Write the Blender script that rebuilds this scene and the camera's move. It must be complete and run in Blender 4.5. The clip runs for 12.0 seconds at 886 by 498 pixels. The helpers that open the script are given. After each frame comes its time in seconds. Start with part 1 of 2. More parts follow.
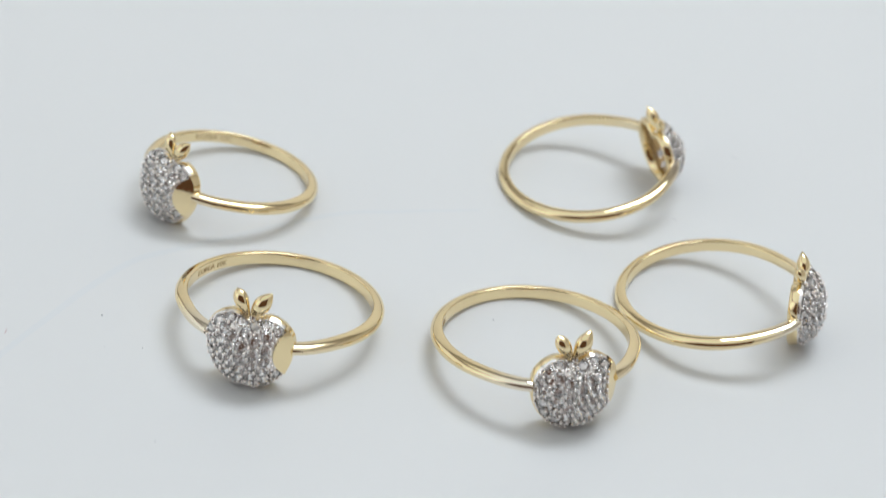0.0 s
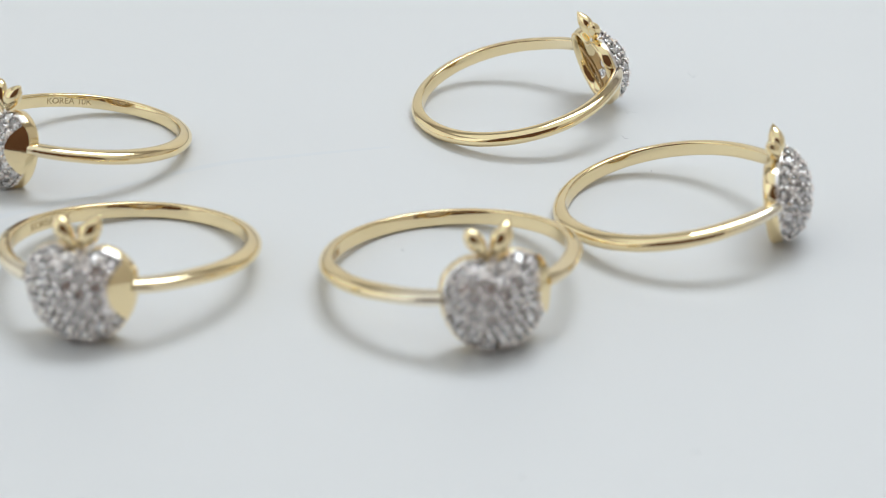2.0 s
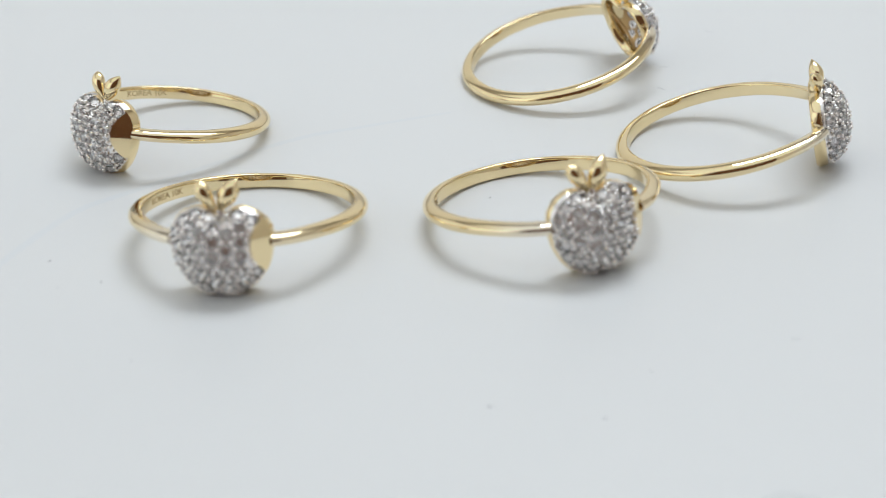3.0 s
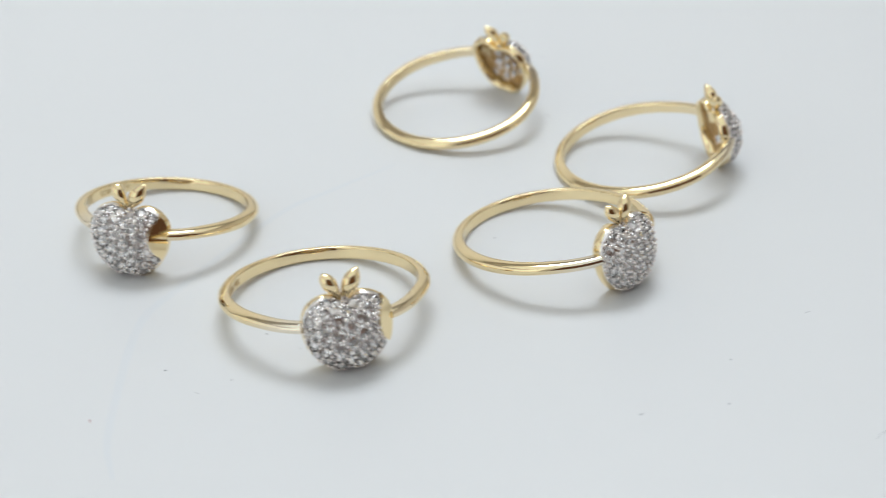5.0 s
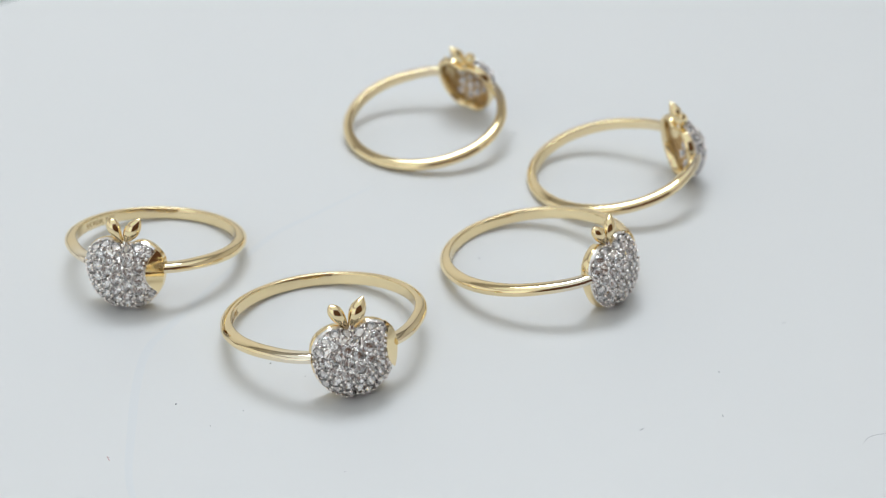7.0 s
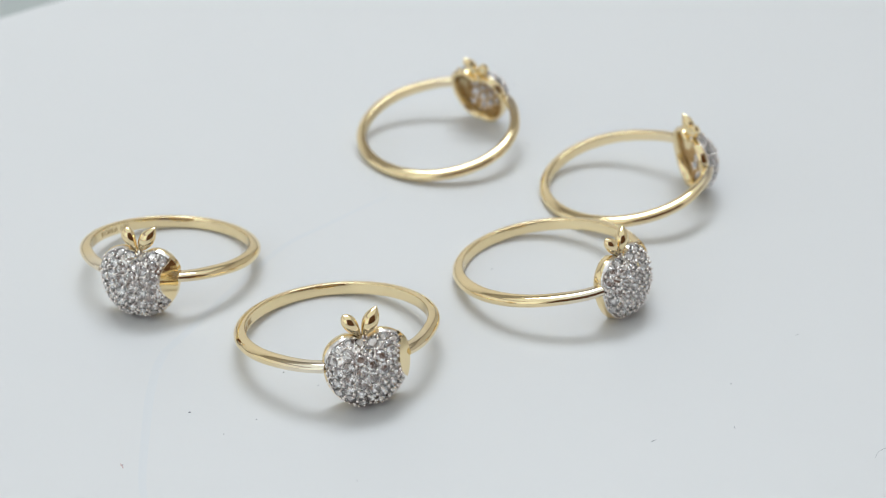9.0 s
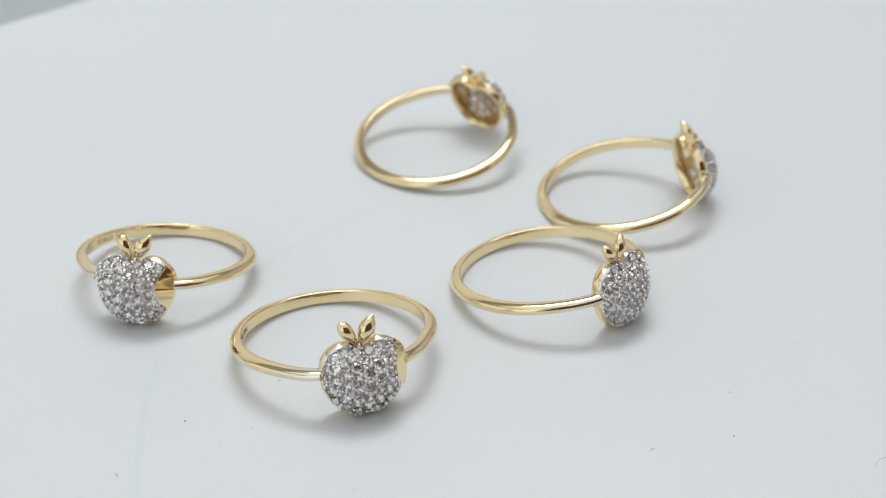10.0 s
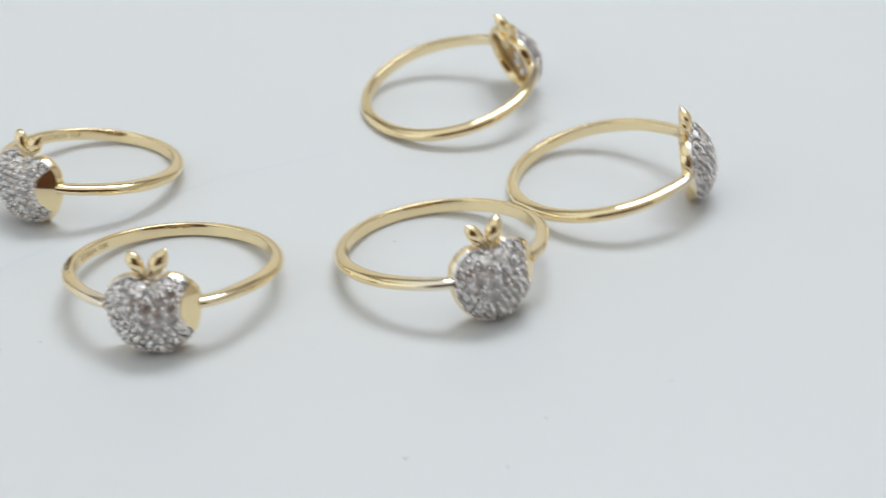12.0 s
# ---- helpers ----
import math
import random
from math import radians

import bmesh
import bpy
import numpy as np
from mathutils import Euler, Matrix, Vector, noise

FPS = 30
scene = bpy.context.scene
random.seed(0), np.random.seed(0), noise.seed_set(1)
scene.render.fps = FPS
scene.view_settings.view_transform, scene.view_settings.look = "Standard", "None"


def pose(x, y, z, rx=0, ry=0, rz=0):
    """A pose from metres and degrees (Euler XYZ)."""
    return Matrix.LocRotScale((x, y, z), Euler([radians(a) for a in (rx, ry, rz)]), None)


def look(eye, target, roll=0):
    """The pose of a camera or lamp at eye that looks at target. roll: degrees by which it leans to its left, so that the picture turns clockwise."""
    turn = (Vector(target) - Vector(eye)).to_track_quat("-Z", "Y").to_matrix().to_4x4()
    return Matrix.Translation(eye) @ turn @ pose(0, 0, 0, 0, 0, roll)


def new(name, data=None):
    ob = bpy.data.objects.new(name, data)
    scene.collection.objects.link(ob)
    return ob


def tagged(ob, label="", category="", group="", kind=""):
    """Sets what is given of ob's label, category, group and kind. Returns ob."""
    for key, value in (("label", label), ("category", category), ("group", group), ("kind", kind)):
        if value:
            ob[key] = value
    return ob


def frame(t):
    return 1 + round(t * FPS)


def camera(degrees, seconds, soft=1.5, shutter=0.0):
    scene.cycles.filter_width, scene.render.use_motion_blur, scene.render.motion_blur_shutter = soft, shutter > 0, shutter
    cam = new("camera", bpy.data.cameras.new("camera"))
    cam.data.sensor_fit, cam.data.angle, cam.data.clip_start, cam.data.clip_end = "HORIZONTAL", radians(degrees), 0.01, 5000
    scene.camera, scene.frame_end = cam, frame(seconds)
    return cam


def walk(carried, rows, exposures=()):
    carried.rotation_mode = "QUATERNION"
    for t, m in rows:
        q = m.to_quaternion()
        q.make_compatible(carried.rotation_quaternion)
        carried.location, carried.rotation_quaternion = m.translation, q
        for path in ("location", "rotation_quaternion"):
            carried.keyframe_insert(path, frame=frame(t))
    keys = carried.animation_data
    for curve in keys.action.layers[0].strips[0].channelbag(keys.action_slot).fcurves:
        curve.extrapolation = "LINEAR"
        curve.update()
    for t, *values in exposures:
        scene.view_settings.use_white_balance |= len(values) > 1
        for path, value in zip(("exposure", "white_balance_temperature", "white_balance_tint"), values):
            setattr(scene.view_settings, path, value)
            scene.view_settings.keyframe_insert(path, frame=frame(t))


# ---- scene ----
cam = camera(36.18, 12.0, soft=0.75, shutter=0.3)
cam.data.dof.use_dof = True
cam.data.dof.focus_distance = 0.1225
cam.data.dof.aperture_fstop = 33
PATH = [
    (0, 0.00116, -0.10986, 0.08044, 2.43, -35.24, 7.91),
    (0.4, 0.00390, -0.11372, 0.07472, 2.45, -34.47, 6.11),
    (0.5, 0.00504, -0.11297, 0.07361, 2.79, -33.88, 5.45),
    (0.6, 0.00506, -0.11243, 0.07338, 2.73, -32.74, 4.34),
    (1, 0.01091, -0.11264, 0.06151, 4.49, -29.00, -0.58),
    (1.5, 0.01115, -0.10702, 0.05506, 3.38, -29.17, -0.17),
    (2, 0.01230, -0.09780, 0.05206, 4.15, -29.47, 0.79),
    (2.5, 0.01150, -0.09978, 0.05164, 4.14, -29.05, 0.14),
    (2.7, 0.00786, -0.10405, 0.05171, 3.29, -28.94, -0.82),
    (4.3, -0.03111, -0.11725, 0.06672, -16.37, -30.85, -0.17),
    (4.5, -0.03367, -0.11749, 0.06857, -18.62, -30.74, 0.43),
    (4.9, -0.04524, -0.11245, 0.06915, -23.43, -30.82, 0.51),
    (5, -0.04932, -0.11116, 0.06986, -23.80, -31.37, 0.29),
    (5.1, -0.05131, -0.11038, 0.07010, -24.32, -31.19, 0.05),
    (5.5, -0.05616, -0.10948, 0.07239, -27.84, -32.01, 0.26),
    (6, -0.05747, -0.10943, 0.07199, -28.62, -32.21, 1.09),
    (6.5, -0.05760, -0.10992, 0.07286, -29.41, -32.72, 1.28),
    (6.9, -0.05831, -0.10862, 0.07271, -29.26, -31.60, 1.05),
    (7, -0.05834, -0.10833, 0.07480, -29.04, -31.86, 1.31),
    (7.1, -0.05894, -0.10794, 0.07375, -29.12, -31.11, 1.25),
    (7.2, -0.05826, -0.10817, 0.07485, -28.54, -31.24, 1.27),
    (9, -0.05875, -0.10852, 0.07510, -28.52, -31.46, 1.37),
    (9.5, -0.05853, -0.10881, 0.07496, -28.40, -31.21, 1.20),
    (10, -0.05826, -0.10826, 0.07448, -28.49, -31.01, 1.32),
    (10.5, -0.05397, -0.10870, 0.07193, -25.69, -30.75, 0.96),
    (11, -0.04254, -0.11217, 0.07058, -20.37, -31.36, 4.51),
    (11.5, -0.01774, -0.11150, 0.06863, -12.66, -32.33, 4.17),
    (11.9, -0.00718, -0.11380, 0.07013, -6.52, -32.85, 1.81),
    (12, -0.00200, -0.11363, 0.06818, -4.83, -32.81, -0.92),
]
walk(cam, [(t, pose(x, y, z, 90 + pitch, 0, yaw) @ pose(0, 0, 0, 0, 0, roll)) for t, x, y, z, yaw, pitch, roll in PATH],
     exposures=[(0, 0.01), (1.5, 0.05), (2.5, 0.03), (4.5, 0.055), (6.5, 0.055), (7, 0.0), (11, 0.0), (12, 0.01)])

# ---- light ----
world = bpy.data.worlds.new("room_air")
scene.world = world
world.use_nodes = True
world.node_tree.nodes["Background"].inputs[0].default_value = (0.75, 0.85, 1.0, 1)
world.node_tree.nodes["Background"].inputs[1].default_value = 0.02


def area_lamp(name, place, target, width, depth, watts, colour):
    data = bpy.data.lights.new(name, "AREA")
    data.shape, data.size, data.size_y, data.energy, data.color = "RECTANGLE", width, depth, watts, colour
    ob = new(name, data)
    ob.matrix_world = look(place, target)
    return ob


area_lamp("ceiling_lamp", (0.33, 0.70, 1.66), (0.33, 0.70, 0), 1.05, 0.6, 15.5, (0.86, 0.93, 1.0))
# Added broad fill with no known fitting overhead; it lightens the shadows.
area_lamp("overhead_fill", (0.0, -0.1, 1.69), (0.0, -0.1, 0), 3.0, 2.0, 11.2, (0.86, 0.945, 0.985))
# No windows here: three added fill lights that brighten the bands' flanks.
area_lamp("side_fill_light", (0.0, 1.85, 0.80), (0, 0, 0.80), 3.2, 1.3, 2.7, (0.86, 0.945, 0.985))
area_lamp("side_fill_light", (-1.85, 0.6, 0.75), (0, 0.6, 0.75), 2.0, 1.4, 4.0, (0.86, 0.945, 0.985))
area_lamp("side_fill_light", (-1.38, -0.70, 0.75), (0, 1.2, 0.75), 1.0, 1.4, 3.1, (0.86, 0.945, 0.97))

# ---- materials ----
MM = 0.001


def material(name, colour, rough=0.5, metal=0.0):
    m = bpy.data.materials.new(name)
    m.use_nodes = True
    b = m.node_tree.nodes["Principled BSDF"]
    b.inputs["Base Color"].default_value = (*colour, 1)
    b.inputs["Roughness"].default_value = rough
    b.inputs["Metallic"].default_value = metal
    return m, m.node_tree, b


def varied(m, tree, bsdf, first, second, scale, bump=0.0, bump_scale=None, rough=None, fine=0.0):
    """Colour that wanders between two tones at two scales, with a fine relief."""
    n = tree.nodes
    coord = n.new("ShaderNodeTexCoord")
    noise_a = n.new("ShaderNodeTexNoise")
    noise_a.inputs["Scale"].default_value = scale
    noise_a.inputs["Detail"].default_value = 6
    noise_b = n.new("ShaderNodeTexNoise")
    noise_b.inputs["Scale"].default_value = bump_scale or scale * 14
    noise_b.inputs["Detail"].default_value = 4
    blend = n.new("ShaderNodeMath")
    blend.operation = "MULTIPLY_ADD"
    blend.inputs[1].default_value = fine
    mix = n.new("ShaderNodeMix")
    mix.data_type = "RGBA"
    mix.inputs[6].default_value = (*first, 1)
    mix.inputs[7].default_value = (*second, 1)
    tree.links.new(coord.outputs["Object"], noise_a.inputs["Vector"])
    tree.links.new(coord.outputs["Object"], noise_b.inputs["Vector"])
    tree.links.new(noise_b.outputs["Fac"], blend.inputs[0])
    tree.links.new(noise_a.outputs["Fac"], blend.inputs[2])
    tree.links.new(blend.outputs[0], mix.inputs[0])
    tree.links.new(mix.outputs[2], bsdf.inputs["Base Color"])
    if bump:
        relief = n.new("ShaderNodeBump")
        relief.inputs["Strength"].default_value = bump
        relief.inputs["Distance"].default_value = 0.0001
        tree.links.new(noise_b.outputs["Fac"], relief.inputs["Height"])
        tree.links.new(relief.outputs["Normal"], bsdf.inputs["Normal"])
    if rough:
        ramp = n.new("ShaderNodeMapRange")
        ramp.inputs["To Min"].default_value, ramp.inputs["To Max"].default_value = rough
        tree.links.new(noise_a.outputs["Fac"], ramp.inputs["Value"])
        tree.links.new(ramp.outputs[0], bsdf.inputs["Roughness"])
    return m


GOLD = varied(*material("polished_gold", (0.93, 0.78, 0.50), 0.1, 1.0), (0.945, 0.785, 0.485), (0.925, 0.76, 0.455), 300, 0.05, 800, (0.04, 0.10), 0.1)
WHITE_GOLD = varied(*material("white_gold", (0.83, 0.82, 0.81), 0.14, 1.0), (0.94, 0.905, 0.885), (0.88, 0.845, 0.825), 500, 0.04, 2500, (0.18, 0.34), 0.1)
HIGHLIT_GOLD = varied(*material("gold_with_shoulder_highlight", (0.93, 0.78, 0.50), 0.1, 1.0), (0.945, 0.785, 0.485), (0.925, 0.76, 0.455), 300, 0.05, 800, (0.04, 0.10), 0.1)


def shoulder_highlight(m):
    """Paints a white highlight into the band's colour by the head, strongest left."""
    n, links = m.node_tree.nodes, m.node_tree.links
    bsdf = n["Principled BSDF"]
    source = bsdf.inputs["Base Color"].links[0].from_socket
    coord, split, ramp, mix = n.new("ShaderNodeTexCoord"), n.new("ShaderNodeSeparateXYZ"), n.new("ShaderNodeMapRange"), n.new("ShaderNodeMix")
    mix.data_type = "RGBA"
    ramp.interpolation_type = "SMOOTHSTEP"
    for key, value in (("From Min", -0.0048), ("From Max", -0.0090), ("To Min", 0.0), ("To Max", 0.6)):
        ramp.inputs[key].default_value = value
    mix.inputs[7].default_value = (0.86, 0.84, 0.80, 1)
    links.new(coord.outputs["Object"], split.inputs[0])
    links.new(split.outputs["Y"], ramp.inputs["Value"])
    side, both = n.new("ShaderNodeMapRange"), n.new("ShaderNodeMath")
    both.operation = "MULTIPLY"
    side.inputs["From Min"].default_value, side.inputs["From Max"].default_value = 0.001, -0.001
    side.inputs["To Min"].default_value = 0.4
    links.new(split.outputs["X"], side.inputs["Value"])
    links.new(ramp.outputs[0], both.inputs[0])
    links.new(side.outputs[0], both.inputs[1])
    links.new(both.outputs[0], mix.inputs[0])
    links.new(source, mix.inputs[6])
    links.new(mix.outputs[2], bsdf.inputs["Base Color"])


shoulder_highlight(HIGHLIT_GOLD)
# The brown shade inside the hollow back is put into this gold's colour.
HOLLOW_SHADE_GOLD = varied(*material("hollow_shade_gold", (0.7, 0.5, 0.27), 0.35, 1.0), (0.66, 0.46, 0.23), (0.52, 0.34, 0.16), 400, 0.3, 2200, (0.28, 0.45), 0.3)
STAMP = material("stamped_mark", (0.58, 0.45, 0.27), 0.5, 1.0)[0]
stone_mat, stone_tree, stone_bsdf = material("clear_stone", (0.985, 0.985, 1.0), 0.08)
stone_bsdf.inputs["Transmission Weight"].default_value = 1.0
stone_bsdf.inputs["IOR"].default_value = 2.15
BEAD = varied(*material("polished_bead", (0.88, 0.87, 0.86), 0.08, 1.0), (0.96, 0.915, 0.89), (0.90, 0.855, 0.83), 500, 0.02, 2500, (0.05, 0.10), 0.1)
SHEET = varied(*material("white_sheet", (0.8, 0.8, 0.8), 0.45), (0.80, 0.81, 0.82), (0.775, 0.787, 0.80), 16, 0.05, 900, (0.36, 0.46), 0.06)
SHEET.node_tree.nodes["Principled BSDF"].inputs["Specular IOR Level"].default_value = 0.5
DESK = varied(*material("grey_green_desk", (0.3, 0.33, 0.31), 0.6), (0.47, 0.51, 0.50), (0.42, 0.46, 0.45), 12, 0.1, 300, None, 0.1)
WALL = varied(*material("painted_wall", (0.7, 0.7, 0.68), 0.8), (0.84, 0.80, 0.75), (0.80, 0.76, 0.71), 3, 0.1, 120, None, 0.1)
# Dark brown for an unseen stand-in that the gold mirrors.
DARK_STAND_IN = varied(*material("dark_stand_in", (0.12, 0.08, 0.06), 0.8), (0.17, 0.075, 0.036), (0.13, 0.055, 0.028), 3, 0.1, 120, None, 0.1)
CEILING = varied(*material("ceiling_paint", (0.8, 0.8, 0.8), 0.85), (0.80, 0.78, 0.75), (0.76, 0.74, 0.71), 3, 0.1, 150, None, 0.1)
FLOOR = varied(*material("floor_boards", (0.3, 0.22, 0.15), 0.5), (0.32, 0.23, 0.16), (0.25, 0.17, 0.11), 6, 0.1, 90, None, 0.2)
LINT = material("grey_lint", (0.36, 0.37, 0.40), 0.9)[0]
PALE_LINT = material("pale_lint", (0.55, 0.57, 0.60), 0.9)[0]
RED_LINT = material("red_lint", (0.45, 0.10, 0.10), 0.9)[0]
PALE_LINE = material("pale_crease", (0.765, 0.788, 0.813), 0.45)[0]


# ---- mesh helpers ----
def mesh_of(bm, name, mat, smooth=True):
    bmesh.ops.recalc_face_normals(bm, faces=bm.faces)
    me = bpy.data.meshes.new(name)
    bm.to_mesh(me)
    bm.free()
    me.materials.append(mat)
    if smooth:
        for poly in me.polygons:
            poly.use_smooth = True
    return me


def part(name, me, parent, label=""):
    ob = new(name, me)
    ob.parent = parent
    return tagged(ob, label) if label else ob


def box(bm, x0, y0, z0, x1, y1, z1):
    m = Matrix.LocRotScale(((x0 + x1) / 2, (y0 + y1) / 2, (z0 + z1) / 2), None, (x1 - x0, y1 - y0, z1 - z0))
    bmesh.ops.create_cube(bm, size=1, matrix=m)


def slab(name, x0, y0, z0, x1, y1, z1, mat):
    bm = bmesh.new()
    box(bm, x0, y0, z0, x1, y1, z1)
    return new(name, mesh_of(bm, name, mat, False))


def loft(bm, loops, closed=True):
    """Skins rows of points into quads; each row is a closed loop, and closed joins the last row to the first."""
    rows = [[bm.verts.new(q) for q in loop] for loop in loops]
    pairs = list(zip(rows, rows[1:])) + ([(rows[-1], rows[0])] if closed else [])
    for a, b in pairs:
        for i in range(len(a)):
            j = (i + 1) % len(a)
            bm.faces.new((a[i], a[j], b[j], b[i]))
    return rows


# ---- room ----
slab("floor", -1.9, -1.9, -0.80, 1.9, 1.9, -0.76, FLOOR)["kind"] = "structure"


def wall(name, x0, y0, x1, y1, mat):
    """A wall 0.1 m thick whose inner face runs from one corner to the next, the room on its left."""
    length = math.hypot(x1 - x0, y1 - y0)
    ob = slab(name, 0, -0.1, -0.80, length, 0, 1.70, mat)
    ob.matrix_world = pose(x0, y0, 0, 0, 0, math.degrees(math.atan2(y1 - y0, x1 - x0)))
    return tagged(ob, kind="structure")


# Unseen, added wall: a dark stand-in behind the camera for the gold to mirror.
wall("dark_stand_in_wall", -0.90, -1.25, 1.05, -1.25, DARK_STAND_IN)
# The southeast and southwest corners are added, pale for the bands to mirror.
wall("unseen_wall_southeast", 1.05, -1.25, 1.9, -0.4, WALL)
wall("wall_east", 1.9, -0.4, 1.9, 1.9, WALL)
wall("wall_north", 1.9, 1.9, -1.9, 1.9, WALL)
wall("wall_west", -1.9, 1.9, -1.9, -0.4, WALL)
wall("unseen_wall_southwest", -1.9, -0.4, -0.90, -1.25, WALL)
tagged(slab("ceiling", -2.0, -2.0, 1.70, 2.0, 2.0, 1.78, CEILING), kind="structure")
desk = tagged(new("desk"), "grey-green topped work desk under the white sheet", "desk")
desk.location = (0, 0, -0.004)


def desk_parts():
    bm = bmesh.new()
    box(bm, -0.7, -0.35, -0.03, 0.7, 0.45, 0)
    bmesh.ops.bevel(bm, geom=bm.edges[:], offset=0.004, segments=2, affect="EDGES")
    part("tabletop", mesh_of(bm, "tabletop", DESK, False), desk)
    for sx in (-0.65, 0.65):
        for sy in (-0.3, 0.4):
            bm = bmesh.new()
            box(bm, sx - 0.025, sy - 0.025, -0.756, sx + 0.025, sy + 0.025, -0.03)
            part("leg", mesh_of(bm, "leg", DESK, False), desk)


desk_parts()


def sheet():
    """A large white board with rounded corners, turned a little on the desk."""
    bm = bmesh.new()
    loops = []
    for z, inset in ((-0.004, 0.0), (-0.0006, 0.0), (0.0, 0.0006)):
        loop = []
        for cx, cy, a0 in ((0.26, 0.0, 0), (-0.13, 0.0, 90), (-0.13, -0.26, 180), (0.26, -0.26, 270)):
            for k in range(9):
                a = radians(a0 + k * 90 / 8)
                loop.append((cx + (0.02 - inset) * math.cos(a), cy + (0.02 - inset) * math.sin(a), z))
        loops.append(loop)
    rows = loft(bm, loops, False)
    bm.faces.new(rows[-1])
    bm.faces.new(rows[0][::-1])
    ob = new("white_board", mesh_of(bm, "white_board", SHEET, False))
    ob.matrix_world = pose(-0.0154, 0.0676, 0, 0, 0, 19.4)
    return tagged(ob, "smooth matt white board lying flat on the desk", "board")


sheet()

# ---- the ring ----
THIN, HALF = 0.56, 0.63


def apple_edge(a):
    """Half-round apple outline round (0, -0.8), by the angle from the right; millimetres."""
    ca, sa = math.cos(a), math.sin(a)
    e = 2 / 2.55
    u = 3.85 * math.copysign(abs(ca) ** e, ca)
    v = (3.56 if sa > 0 else 3.68) * math.copysign(abs(sa) ** e, sa)
    u *= 1 + 0.035 * v - (0.014 * v * v if v < 0 else 0)
    if v > 0:
        v -= 0.75 * math.exp(-((u / 0.95) ** 2))
    else:
        v += 0.20 * math.exp(-((u / 0.8) ** 2))
    return u, v - 0.8


RIM, DOME = 8.6, 2.2
BITE_U, BITE_V, BITE_R = 5.6, -0.05, 2.98


def dome(s):
    return RIM + DOME * max(1 - s ** 2.6, 0.0) ** 0.8


EDGE_TABLE = []
for k in range(720):
    eu, ev = apple_edge(math.tau * k / 720)
    EDGE_TABLE.append((math.atan2(ev + 0.8, eu), math.hypot(eu, ev + 0.8)))
EDGE_TABLE.sort()
EDGE_A, EDGE_R = np.array(EDGE_TABLE).T


def edge_share(u, v):
    """How far out between the apple's middle (0) and its edge (1) a point lies."""
    return math.hypot(u, v + 0.8) / float(np.interp(math.atan2(v + 0.8, u), EDGE_A, EDGE_R, period=math.tau))


def bite_height(u, v):
    """The smooth scooped facet on the apple's right flank."""
    return 10.25 - 0.95 * (u - 2.65) - 0.10 * (v - BITE_V) - 0.075 * (v - BITE_V) ** 2


def local(u, v, rad):
    return Vector((u * MM, -rad * MM, v * MM))


def shoulder(a):
    """The band runs a little wide of the circle where it nears the head."""
    a = abs((a + math.pi) % math.tau - math.pi)
    q = min(max((radians(55) - a) / radians(30), 0), 1)
    return 1 + 0.04 * q * q * (3 - 2 * q)


def band_mesh(radius):
    bm = bmesh.new()
    loops = []
    count = 128
    first, last = math.asin(3.8 / (radius * 1.04)), math.asin(3.84 / (radius * 1.04))
    for k in range(count + 1):
        a = first + (math.tau - first - last) * k / count
        mid = radius * shoulder(a)
        near = max(0.0, (math.cos(a) - 0.1) / 0.9)
        half = HALF - 0.10 * near
        inner, out = mid - THIN, mid + THIN
        loop = []
        for j in range(14):
            b = -math.pi / 2 + math.pi * j / 13
            loop.append((inner + 0.12 + (out - inner - 0.12) * max(math.cos(b), 0.0) ** 0.8, half * math.sin(b)))
        loop += [(inner + 0.03, half * 0.93), (inner, half * 0.75), (inner, 0), (inner, -half * 0.75), (inner + 0.03, -half * 0.93)]
        loops.append([local(r * math.sin(a), v, r * math.cos(a)) for r, v in loop])
    rows = loft(bm, loops, False)
    bm.faces.new(rows[0])
    bm.faces.new(rows[-1][::-1])
    me = mesh_of(bm, "band", HIGHLIT_GOLD)
    me.set_sharp_from_angle(angle=radians(60))
    return me


def rim_height(s, u, v):
    rad = dome(s)
    if math.hypot(u - BITE_U, v - BITE_V) < BITE_R + 0.1:
        rad = min(rad, bite_height(u, v) - 0.45)
    return rad


def lip_start(v):
    """Where the plain lip begins, as a share of the way to the edge: wide on the apple's shoulders, narrow below."""
    w = min(max((v + 0.6) / 1.9, 0.0), 1.0)
    return 0.945 - 0.02 * w * w * (3 - 2 * w)


def plating_edge(v):
    """How far over the lip the white gold runs before the yellow gold begins."""
    return 0.62 + 0.24 * min(max((v + 0.2) / 1.2, 0.0), 1.0)


def setting_mesh():
    """The white gold edge of the apple: a rounded lip that holds the outer stones, and its side wall."""
    bm = bmesh.new()
    n = 120
    loops = []
    for f, drop in ((0.0, 0.6), (0.1, 0.3), (0.22, 0.08), (0.38, 0.0), (0.52, 0.0), (0.66, 0.0), (0.80, 0.0), (0.91, 0.0), (1.0, 0.01), (1.04, 0.06), (1.06, 0.2), (1.03, 0.5)):
        loop = []
        for k in range(n):
            u, v = apple_edge(math.tau * k / n)
            start = lip_start(v)
            s = start + (1 - start) * f * plating_edge(v)
            u, v = u * s, (v + 0.8) * s - 0.8
            loop.append(local(u, v, rim_height(s, u, v) - drop))
        loops.append(loop)
    loft(bm, loops, True)
    return mesh_of(bm, "setting", WHITE_GOLD)


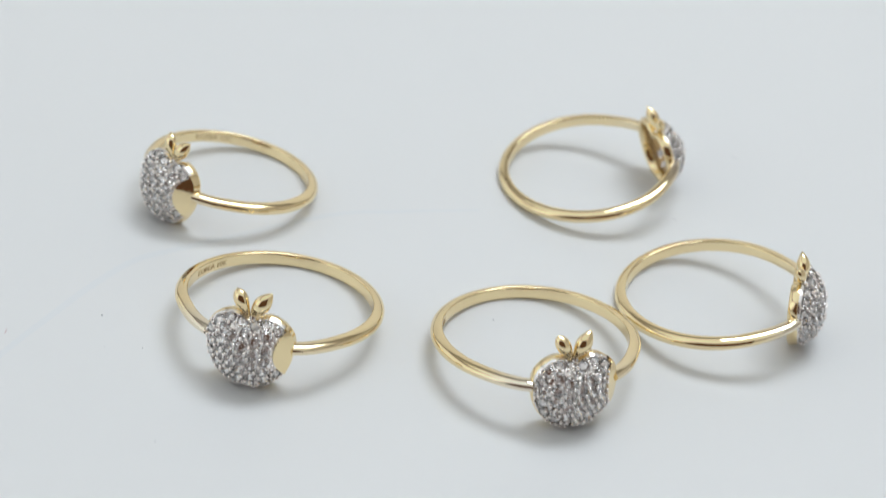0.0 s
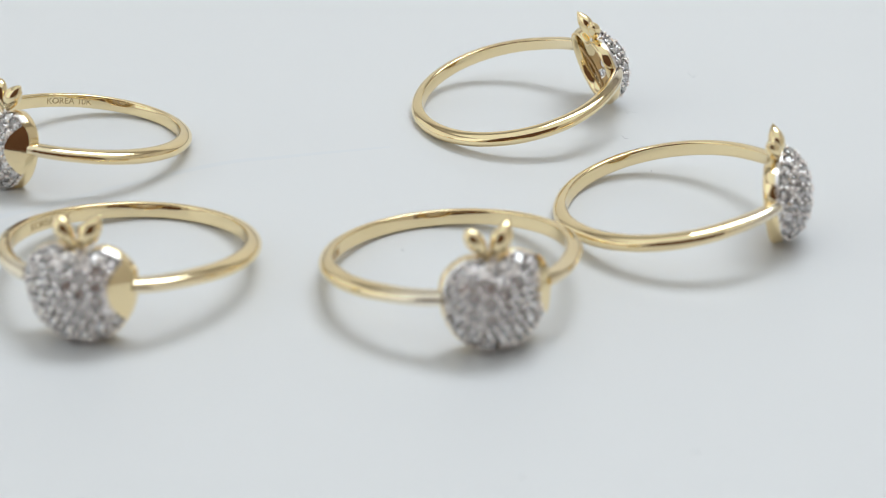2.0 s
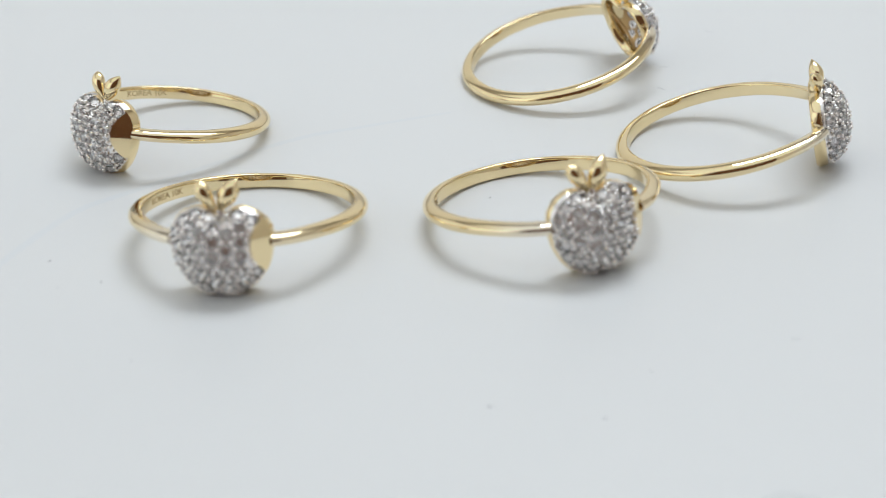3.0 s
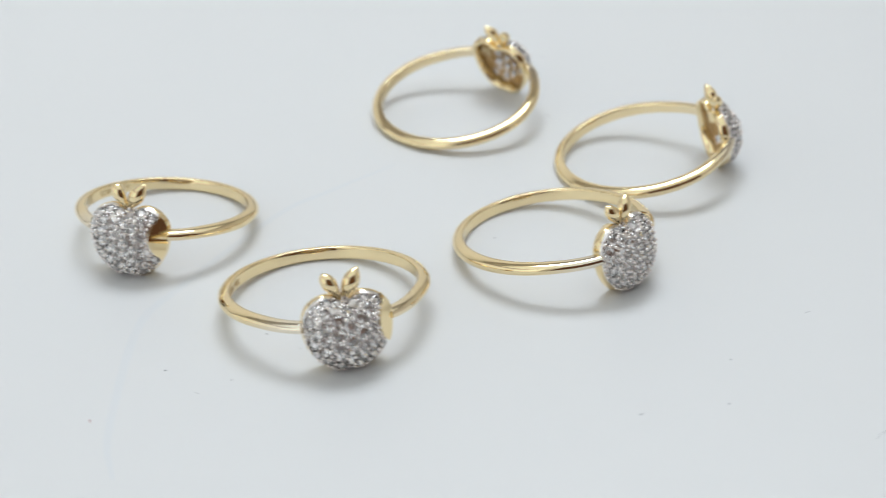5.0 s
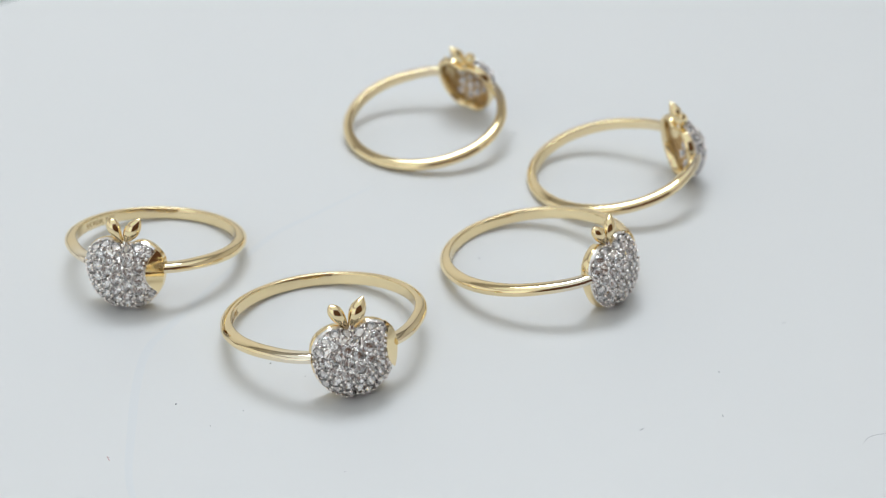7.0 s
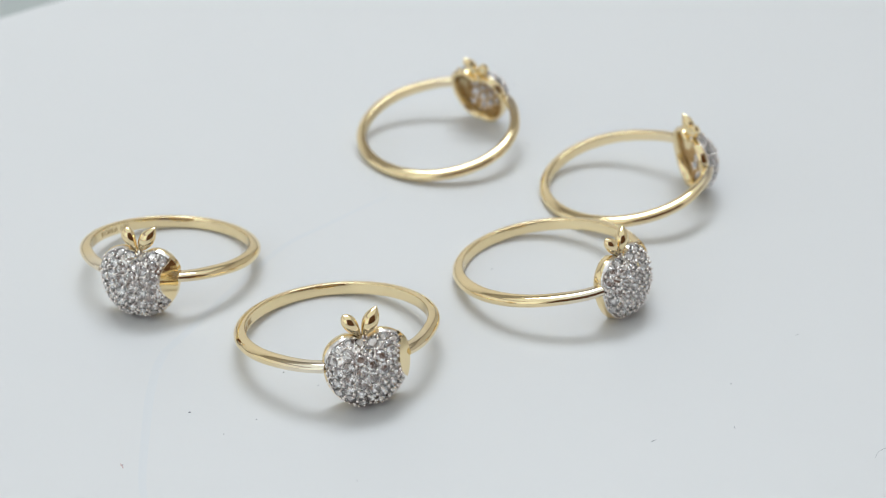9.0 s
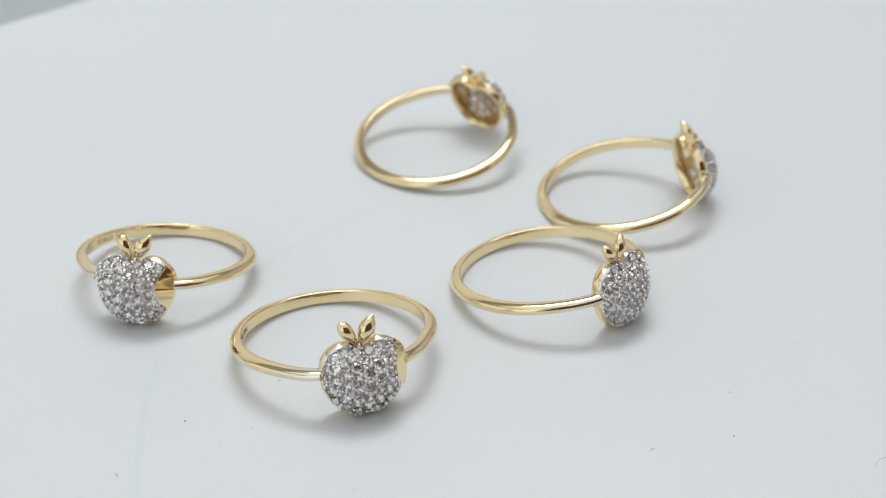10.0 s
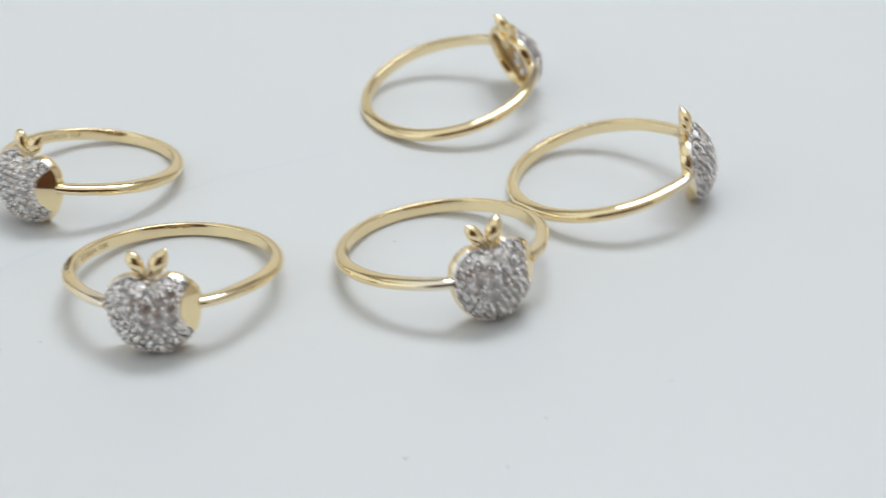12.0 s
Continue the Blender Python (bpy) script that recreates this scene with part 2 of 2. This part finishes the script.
def gallery_mesh():
    """The gold outer edge of the apple and the open wall behind the stones."""
    bm = bmesh.new()
    n = 120
    loops = []
    for f, drop in ((-0.4, 0.5), (-0.3, 0.12), (-0.1, 0.04), (0.15, 0.03), (0.45, 0.02), (0.7, 0.02), (0.9, 0.02)):
        loop = []
        for k in range(n):
            u, v = apple_edge(math.tau * k / n)
            start = lip_start(v)
            edge = plating_edge(v)
            s = start + (1 - start) * (edge + (1 - edge) * f)
            u, v = u * s, (v + 0.8) * s - 0.8
            loop.append(local(u, v, rim_height(s, u, v) - drop))
        loops.append(loop)
    for s, rad in ((1.004, RIM - 0.02), (1.006, RIM - 0.16), (1.0, RIM - 0.32), (0.992, 8.08), (0.976, 7.86), (0.947, 7.76), (0.90, 7.80), (0.87, 7.98), (0.85, 8.5), (0.855, 8.95), (0.865, 8.9)):
        loop = []
        for k in range(n):
            u, v = apple_edge(math.tau * k / n)
            f = s + 0.04 * min(max((-v - 2.2) / 1.6, 0.0), 1.0) * min(max((8.4 - rad) / 0.3, 0.0), 1.0)
            loop.append(local(u * f, (v + 0.8) * f - 0.8, rad))
        loops.append(loop)
    loft(bm, loops, True)
    return mesh_of(bm, "gallery", GOLD)


def seat_plate_mesh(name, stones, depth, hole, mat, reach=1.0):
    """A domed plate under the stones, drilled through below each one."""
    bm = bmesh.new()
    step = 0.08
    stones = [q for q in stones if edge_share(*q) < reach]
    verts = {}
    cells = []
    for i in range(-52, 52):
        for j in range(-62, 50):
            u, v = (i + 0.5) * step, (j + 0.5) * step
            if edge_share(u, v) < 0.93 and math.hypot(u - BITE_U, v - BITE_V) > BITE_R - 0.3 and min(math.hypot(u - a, v - b) for a, b in stones) > hole:
                cells.append((i, j))

    def at(i, j, d):
        key = (i, j, d)
        if key not in verts:
            u, v = i * step, j * step
            verts[key] = bm.verts.new(local(u, v, dome(min(edge_share(u, v), 0.95)) - d))
        return verts[key]

    have = set(cells)
    for i, j in cells:
        bm.faces.new([at(i + a, j + b, depth) for a, b in ((0, 0), (1, 0), (1, 1), (0, 1))])
        bm.faces.new([at(i + a, j + b, depth + 0.06) for a, b in ((0, 1), (1, 1), (1, 0), (0, 0))])
        for (x, y), (a0, b0), (a1, b1) in (((1, 0), (1, 0), (1, 1)), ((-1, 0), (0, 1), (0, 0)), ((0, 1), (1, 1), (0, 1)), ((0, -1), (0, 0), (1, 0))):
            if (i + x, j + y) not in have:
                bm.faces.new((at(i + a0, j + b0, depth), at(i + a1, j + b1, depth), at(i + a1, j + b1, depth + 0.06), at(i + a0, j + b0, depth + 0.06)))
    return mesh_of(bm, name, mat)


def back_edge_mesh():
    """A gold bar standing for the edge between the bite's underside and the stones."""
    bm = bmesh.new()
    loops = []
    for k in range(13):
        f = k / 12
        u, v, rad = 3.1 - 3.4 * f, 0.3 - 3.6 * f, 8.3 + 0.25 * math.sin(math.pi * f)
        loops.append([local(u + 0.16 * math.cos(math.tau * j / 8) * 0.7, v + 0.16 * math.cos(math.tau * j / 8) * -0.7, rad + 0.16 * math.sin(math.tau * j / 8)) for j in range(8)])
    rows = loft(bm, loops, False)
    bm.faces.new(rows[0][::-1])
    bm.faces.new(rows[-1])
    return mesh_of(bm, "back_edge", HOLLOW_SHADE_GOLD)


def bite_mesh():
    """The gold lens between the apple's flank and the round edge of the bite."""
    bm = bmesh.new()
    rows_n, cols = 21, 9
    half = 2.15
    grid = []
    for i in range(rows_n):
        v = BITE_V + half * math.sin(math.pi * (i / (rows_n - 1) - 0.5)) * 0.995
        left = BITE_U - math.sqrt(max(BITE_R ** 2 - (v - BITE_V) ** 2, 0))
        right = flank(v) + 0.10
        left = min(left, right - 0.03)
        grid.append([(left + (right - left) * j / (cols - 1), v) for j in range(cols)])
    top = [[bm.verts.new(local(u, v, bite_height(u, v))) for u, v in row] for row in grid]
    low = [[bm.verts.new(local(u - 0.02, v, bite_height(u, v) - 0.75)) for u, v in row] for row in grid]
    for i in range(rows_n - 1):
        for j in range(cols - 1):
            bm.faces.new((top[i][j], top[i][j + 1], top[i + 1][j + 1], top[i + 1][j]))
            bm.faces.new((low[i][j], low[i + 1][j], low[i + 1][j + 1], low[i][j + 1]))
    rim_t = top[0] + [r[-1] for r in top[1:-1]] + top[-1][::-1] + [r[0] for r in top[1:-1]][::-1]
    rim_l = low[0] + [r[-1] for r in low[1:-1]] + low[-1][::-1] + [r[0] for r in low[1:-1]][::-1]
    for k in range(len(rim_t)):
        m = (k + 1) % len(rim_t)
        bm.faces.new((rim_t[k], rim_l[k], rim_l[m], rim_t[m]))
    me = mesh_of(bm, "bite", GOLD)
    me.set_sharp_from_angle(angle=radians(40))
    return me


def flank(v):
    """The apple's right edge at a height."""
    return max(u for u, w in ((apple_edge(math.tau * k / 720)) for k in range(720)) if abs(w - v) < 0.06)


def leaf_mesh(name, base, tip, width, pointed):
    """A plump leaf from its base to its tip, both as (side, height, reach)."""
    bm = bmesh.new()
    b, t = local(*base), local(*tip)
    along = t - b
    out = Vector((0, -1, 0))
    across = along.cross(out).normalized()
    out = across.cross(along).normalized()
    loops = []
    for i in range(15):
        f = i / 14
        w = width * MM * (max(math.sin(math.pi * f ** (1.15 if pointed else 1.7)), 0.0) ** (0.85 if pointed else 0.6) * 0.9 + 0.16 * (1 - f))
        th = w * 0.74
        bend = 0.12 * MM * math.sin(math.pi * f)
        c = b + along * f + out * bend
        loops.append([c + across * w / 2 * math.cos(math.tau * k / 16) + out * (th * math.sin(math.tau * k / 16) * (0.6 if math.sin(math.tau * k / 16) > 0 else 0.55)) for k in range(16)])
    rows = loft(bm, loops, False)
    bm.faces.new(rows[0][::-1])
    bm.faces.new(rows[-1])
    return mesh_of(bm, name, GOLD)


def stem_mesh():
    bm = bmesh.new()
    loops = []
    for v, w in ((1.5, 0.42), (1.9, 0.36), (2.2, 0.30), (2.45, 0.22), (2.55, 0.1)):
        loops.append([local(0.0 + w * math.cos(math.tau * k / 12), v, 8.6 + w * 0.9 * math.sin(math.tau * k / 12)) for k in range(12)])
    rows = loft(bm, loops, False)
    bm.faces.new(rows[0][::-1])
    bm.faces.new(rows[-1])
    return mesh_of(bm, "stem", WHITE_GOLD)


def stone_mesh():
    """A round brilliant 1 mm across, looking along +z, girdle at z = 0."""
    bm = bmesh.new()
    n = 8

    def ring(r, z, turn):
        return [bm.verts.new((r * MM * math.cos(math.tau * (k + turn) / n), r * MM * math.sin(math.tau * (k + turn) / n), z * MM)) for k in range(n)]

    table, mid, gird, low = ring(0.27, 0.17, 0.5), ring(0.39, 0.105, 0.0), ring(0.5, 0.012, 0.5), ring(0.5, -0.012, 0.5)
    side, side_low, belt = ring(0.5, 0.012, 0.0), ring(0.5, -0.012, 0.0), ring(0.2, -0.27, 0.5)
    culet = bm.verts.new((0, 0, -0.44 * MM))
    bm.faces.new(table)
    for k in range(n):
        j = (k + 1) % n
        bm.faces.new((table[k], table[j], mid[j]))
        bm.faces.new((table[k], mid[j], gird[k], mid[k]))
        bm.faces.new((mid[j], side[j], gird[k]))
        bm.faces.new((mid[j], gird[j], side[j]))
        bm.faces.new((gird[k], side[j], side_low[j], low[k]))
        bm.faces.new((side[j], gird[j], low[j], side_low[j]))
        bm.faces.new((low[k], side_low[j], belt[k]))
        bm.faces.new((side_low[j], low[j], belt[j]))
        bm.faces.new((side_low[j], belt[j], culet, belt[k]))
    return mesh_of(bm, "stone", stone_mat, False)


def prong_mesh():
    """A pin with a round bead for a head, standing along +z."""
    bm = bmesh.new()
    loops = []
    for r, z in ((0.09, -0.45), (0.09, -0.12), (0.15, -0.06), (0.168, 0.02), (0.145, 0.10), (0.085, 0.152), (0.02, 0.17)):
        loops.append([Vector((r * math.cos(math.tau * k / 8), r * math.sin(math.tau * k / 8), z)) * MM for k in range(8)])
    rows = loft(bm, loops, False)
    bm.faces.new(rows[0][::-1])
    bm.faces.new(rows[-1])
    return mesh_of(bm, "prong", BEAD)


def surface(u, v):
    """Place and outward normal on the dome."""
    def at(a, b):
        return local(a, b, dome(min(edge_share(a, b), 0.995)))
    q = at(u, v)
    normal = (at(u + 0.15, v) - at(u - 0.15, v)).cross(at(u, v + 0.15) - at(u, v - 0.15)).normalized()
    return q, normal if normal.y < 0 else -normal


def stamp_mesh(text, start, size, inner):
    """Raised letters bent along the inside of the band, from an angle behind the head."""
    font = bpy.data.curves.new("stamp", "FONT")
    font.body, font.size, font.extrude, font.align_x = text, size * MM, 0.02 * MM, "CENTER"
    temp = new("stamp_text", font)
    bpy.context.view_layer.update()
    me = bpy.data.meshes.new_from_object(temp.evaluated_get(bpy.context.evaluated_depsgraph_get()))
    bpy.data.objects.remove(temp)
    for vert in me.vertices:
        x, yy, z = vert.co
        a = start - x / (inner * MM)
        r = inner * MM - 0.010 * MM - z
        vert.co = (r * math.sin(a), -r * math.cos(a), yy - size * 0.35 * MM)
    me.materials.clear()
    me.materials.append(STAMP)
    return me


def stone_limit(u, v):
    """How far out a stone's middle may sit: over the edge below, clear of the plain lip on the shoulders."""
    share = max(edge_share(u, v), 0.05)
    return 0.905 - (0.945 - lip_start((v + 0.8) / share - 0.8)) * 1.2


def stone_layout():
    """Stones in staggered upright columns over the dome, clear of the bite, eased until they sit evenly."""
    across, up, apart = 0.975, 1.07, 1.15
    places = []
    for col in range(-4, 5):
        for row in range(-5, 6):
            u, v = (col - 0.15) * across, -0.75 + (row + 0.5 * (col % 2)) * up
            if edge_share(u, v) < stone_limit(u, v) + 0.12 and math.hypot(u - BITE_U, v - BITE_V) > BITE_R + 0.38:
                places.append([u, v])
    for _ in range(45):
        solid = [(u, v, dome(min(edge_share(u, v), 0.99))) for u, v in places]
        for i, (u, v) in enumerate(places):
            du = dv = 0.0
            for j, q in enumerate(solid):
                d = math.dist(solid[i], q)
                if i != j and d < apart:
                    du += (u - q[0]) / d * (apart - d) * 0.25
                    dv += (v - q[1]) / d * (apart - d) * 0.25
            u, v = u + du, v + dv
            share, limit = edge_share(u, v), stone_limit(u, v)
            if share > limit:
                u, v = u * limit / share, (v + 0.8) * limit / share - 0.8
            d = math.hypot(u - BITE_U, v - BITE_V)
            if d < BITE_R + 0.55:
                u, v = BITE_U + (u - BITE_U) * (BITE_R + 0.55) / d, BITE_V + (v - BITE_V) * (BITE_R + 0.55) / d
            places[i] = [u, v]
    return [tuple(q) for q in places]


def bead_layout(stones):
    """Beads in the gaps between neighbouring stones and along the rim, widest gaps first."""
    solid = [(a, b, dome(edge_share(a, b))) for a, b in stones]
    found = []
    for i in range(-52, 53):
        for j in range(-62, 52):
            u, v = i * 0.08, j * 0.08
            if edge_share(u, v) < min(stone_limit(u, v) + 0.13, 0.985, lip_start((v + 0.8) / max(edge_share(u, v), 0.05) - 0.8) + 0.02) and math.hypot(u - BITE_U, v - BITE_V) > BITE_R + 0.26:
                q = (u, v, dome(edge_share(u, v)))
                d = min(math.dist(q, w) for w in solid)
                if d > 0.5:
                    found.append((min(d, 0.7), q))
    beads = []
    for d, q in sorted(found, reverse=True):
        if all(math.dist(q, w) > 0.43 for w in beads):
            beads.append(q)
    return [(u, v) for u, v, _ in beads]


def build_head():
    """The meshes of the head, shared by all rings, each with its name, label and parent's name."""
    stones = stone_layout()
    return dict(setting=setting_mesh(), gallery=gallery_mesh(), back_edge=back_edge_mesh(),
                # The second, deeper white gold plate is added to make the stones look pale.
                seat=seat_plate_mesh("seat_plate", stones, 0.11, 0.42, WHITE_GOLD), pale_backing=seat_plate_mesh("pale_backing", stones, 0.44, 0.28, WHITE_GOLD, 0.8),
                lining=seat_plate_mesh("lining", stones, 0.52, 0.47, HOLLOW_SHADE_GOLD, 0.8), bite=bite_mesh(), stem=stem_mesh(),
                round_leaf=leaf_mesh("leaf", (-0.30, 2.1, 8.60), (-1.75, 4.48, 8.35), 1.38, False),
                pointed_leaf=leaf_mesh("leaf", (-0.15, 2.15, 8.60), (1.42, 4.70, 8.33), 1.54, True),
                stone=stone_mesh(), prong=prong_mesh(), stones=stones, beads=bead_layout(stones))


def build_ring(head, radius, lean):
    ring = new("ring")
    band = part("band", band_mesh(radius), ring, "slim polished yellow gold band")
    part("stamp", stamp_mesh("KOREA 10K", radians(-111), 0.8, radius - THIN), band, "small letters stamped inside the band")
    reach = Matrix.Translation((0, (9.13 - radius - 8.3) * MM, 0)) @ Matrix.Rotation(radians(-lean), 4, "X") @ Matrix.Translation((0, 8.3 * MM, 0))
    setting = part("setting", head["setting"], ring, "white gold apple dome set with clear stones")
    pieces = [setting, part("gallery", head["gallery"], ring, "yellow gold wall of the hollow back"),
              part("seat_plate", head["seat"], ring), part("pale_backing", head["pale_backing"], ring), part("lining", head["lining"], ring), part("back_edge", head["back_edge"], ring),
               part("bite", head["bite"], ring, "smooth yellow gold bite on the apple's flank"),
              part("stem", head["stem"], ring), part("leaf", head["round_leaf"], ring, "rounded gold leaf"),
              part("leaf", head["pointed_leaf"], ring, "pointed gold leaf")]
    for ob in pieces:
        ob.matrix_basis = reach
    for u, v in head["stones"]:
        q, normal = surface(u, v)
        ob = part("stone", head["stone"], setting)
        spin = Matrix.Rotation(random.uniform(0, 6.28), 4, "Z") @ Matrix.Rotation(random.uniform(-0.2, 0.2), 4, "X")
        ob.matrix_basis = Matrix.Translation(q + normal * 0.02 * MM) @ normal.to_track_quat("Z", "Y").to_matrix().to_4x4() @ spin @ Matrix.Diagonal((1.05, 1.05, 1.05, 1))
    for u, v in head["beads"]:
        q, normal = surface(u, v)
        ob = part("prong", head["prong"], setting)
        proud = random.uniform(0.15, 0.21) - 0.12 * max(edge_share(u, v) - 0.8, 0.0) / 0.2
        ob.matrix_basis = Matrix.Translation(q + normal * proud * MM) @ normal.to_track_quat("Z", "Y").to_matrix().to_4x4()
    return ring


RINGS = [
    (-0.01726, -0.01170, -96.20, 9.13, 0.00, 0.0),
    (-0.02682, 0.00838, -129.05, 8.50, 0.00, 0.0),
    (0.00653, -0.01071, -65.16, 9.20, 0.00, 0.0),
    (0.01020, 0.02038, 24.84, 9.28, 0.55, 6.0),
    (0.02347, 0.00051, -12.48, 9.05, 0.42, -1.0),
]
DROP = 3.745

LABELS = [
    "polished gold ring with stone-set apple beside a faint crease",
    "slightly smaller gold ring with the apple's smooth bite turned outward",
    "polished gold ring with stone-set apple, close beside another ring",
    "gold ring turned away, showing the apple's hollow gold back",
    "gold ring turned sideways, showing the apple's gold side wall",
]
HEAD = build_head()
for k, (x, y, yaw, radius, lift, lean) in enumerate(RINGS):
    tilt = math.atan((DROP + lift) / (2 * radius + 0.1))
    height = (radius * math.sin(tilt) + HALF * math.cos(tilt)) * MM
    ob = build_ring(HEAD, radius, lean)
    ob.matrix_basis = pose(x, y, height, -math.degrees(tilt), 0, yaw + 90)
    tagged(ob, LABELS[k], "ring", "apple rings on the board")


# ---- marks and lint on the board ----
def thread(name, points, width, mat, label, category, lift=0.0):
    """A thin round thread that lies on the board along a smooth curve through a few points, in millimetres."""
    pts = [Vector((x, y, 0)) * MM for x, y in points]
    pts = [2 * pts[0] - pts[1]] + pts + [2 * pts[-1] - pts[-2]]
    line = []
    for i in range(1, len(pts) - 2):
        p0, p1, p2, p3 = pts[i - 1:i + 3]
        for j in range(10):
            f = j / 10
            line.append(0.5 * (2 * p1 + (p2 - p0) * f + (2 * p0 - 5 * p1 + 4 * p2 - p3) * f * f + (3 * p1 - p0 - 3 * p2 + p3) * f ** 3))
    line.append(pts[-2])
    bm = bmesh.new()
    loops = []
    for i, q in enumerate(line):
        along = (line[min(i + 1, len(line) - 1)] - line[max(i - 1, 0)]).normalized()
        across = Vector((-along.y, along.x, 0))
        w = width * MM * (0.25 + 0.75 * math.sin(math.pi * (i + 0.5) / len(line)) ** 0.5)
        loops.append([q + across * w / 2 * math.cos(math.tau * k / 6) + Vector((0, 0, lift * MM + w * (0.008 if width > 0.2 else 0.4) * (1 + math.sin(math.tau * k / 6)))) for k in range(6)])
    rows = loft(bm, loops, False)
    bm.faces.new(rows[0][::-1])
    bm.faces.new(rows[-1])
    return tagged(new(name, mesh_of(bm, name, mat, width < 0.2)), label, category)


CREASE = [(-0.62, 12.21), (-9.44, 9.26), (-16.22, 6.48), (-29.29, -3.40), (-32.73, -6.31), (-35.23, -10.85), (-37.58, -16.79), (-39.73, -22.99), (-40.26, -27.60)]
HAIR = [(17.22, -47.13), (18.12, -46.65), (19.15, -46.65), (20.14, -46.99), (20.91, -47.56), (21.41, -48.26)]
FIBRE = [(1.19, -36.82), (1.76, -36.77)]
CURL = [(20.17, 16.75), (20.43, 16.66), (20.56, 16.18), (20.88, 16.33)]
FUZZ = [(20.55, 23.35), (20.95, 22.75), (20.9, 22.2), (21.15, 21.75)]
FUZZ_ARM = [(20.9, 22.3), (21.6, 22.35), (22.2, 22.2)]
PALE_CURL = [(27.55, 33.1), (27.75, 32.3), (27.95, 31.9), (28.6, 32.4)]
PINK_FIBRE = [(-40.51, -19.37), (-40.45, -19.97)]
RED_SPECK = (8.16, -55.19)
SPECKS = [
    (-33.11, -15.33, 0.18),
    (-28.22, -18.86, 0.13),
    (8.87, -38.57, 0.12),
    (12.59, -33.28, 0.14),
    (-23.68, -30.10, 0.10),
    (23.41, -29.84, 0.11),
    (-23.50, -13.51, 0.16),
    (-21.45, -16.76, 0.11),
    (2.52, -6.46, 0.16),
    (22.64, 9.64, 0.11),
    (-22.95, 16.06, 0.13),
    (-40.39, -19.59, 0.10),
    (-31.46, -19.51, 0.10),
    (8.93, -38.43, 0.12),
    (23.11, -29.84, 0.12),
    (1.40, -36.82, 0.12),
]

thread("crease_line", CREASE, 0.85, PALE_LINE, "faint bluish crease line across the white board", "crease")
thread("hair", HAIR, 0.04, LINT, "fine grey curved hair lying on the white board", "hair")
thread("lint_fibre", FIBRE, 0.05, LINT, "short dark lint fibre lying on the white board", "lint")
thread("lint_fibre", CURL, 0.035, LINT, "tiny dark curled lint fibre lying on the white board", "lint")
thread("lint_fibre", FUZZ, 0.022, PALE_LINT, "thin grey lint fibre beside the ring with the open back", "lint")
thread("lint_fibre", FUZZ_ARM, 0.02, PALE_LINT, "thin grey lint fibre beside the ring with the open back", "lint")
thread("lint_fibre", PALE_CURL, 0.03, PALE_LINT, "pale grey bent lint fibre on the white board", "lint")
thread("lint_fibre", PINK_FIBRE, 0.05, RED_LINT, "short pinkish lint fibre lying on the white board", "lint")


def speck(x, y, size, mat, label):
    bm = bmesh.new()
    bmesh.ops.create_icosphere(bm, subdivisions=2, radius=size * MM / 2)
    for v in bm.verts:
        v.co *= 1 + 0.35 * noise.noise(v.co * 9000 + Vector((x, y, 0)))
        v.co.z *= 0.45
    low = min(v.co.z for v in bm.verts)
    for v in bm.verts:
        v.co.z -= low
    ob = new("dust_speck", mesh_of(bm, "dust_speck", mat))
    ob.matrix_basis = pose(x * MM, y * MM, 0, 0, 0, random.uniform(0, 360))
    return tagged(ob, label, "dust", "specks of dust on the board")


for x, y, size in SPECKS:
    speck(x, y, size, LINT, "tiny dark grey dust speck on the white board")
speck(*RED_SPECK, 0.32, RED_LINT, "tiny reddish dust speck on the white board")
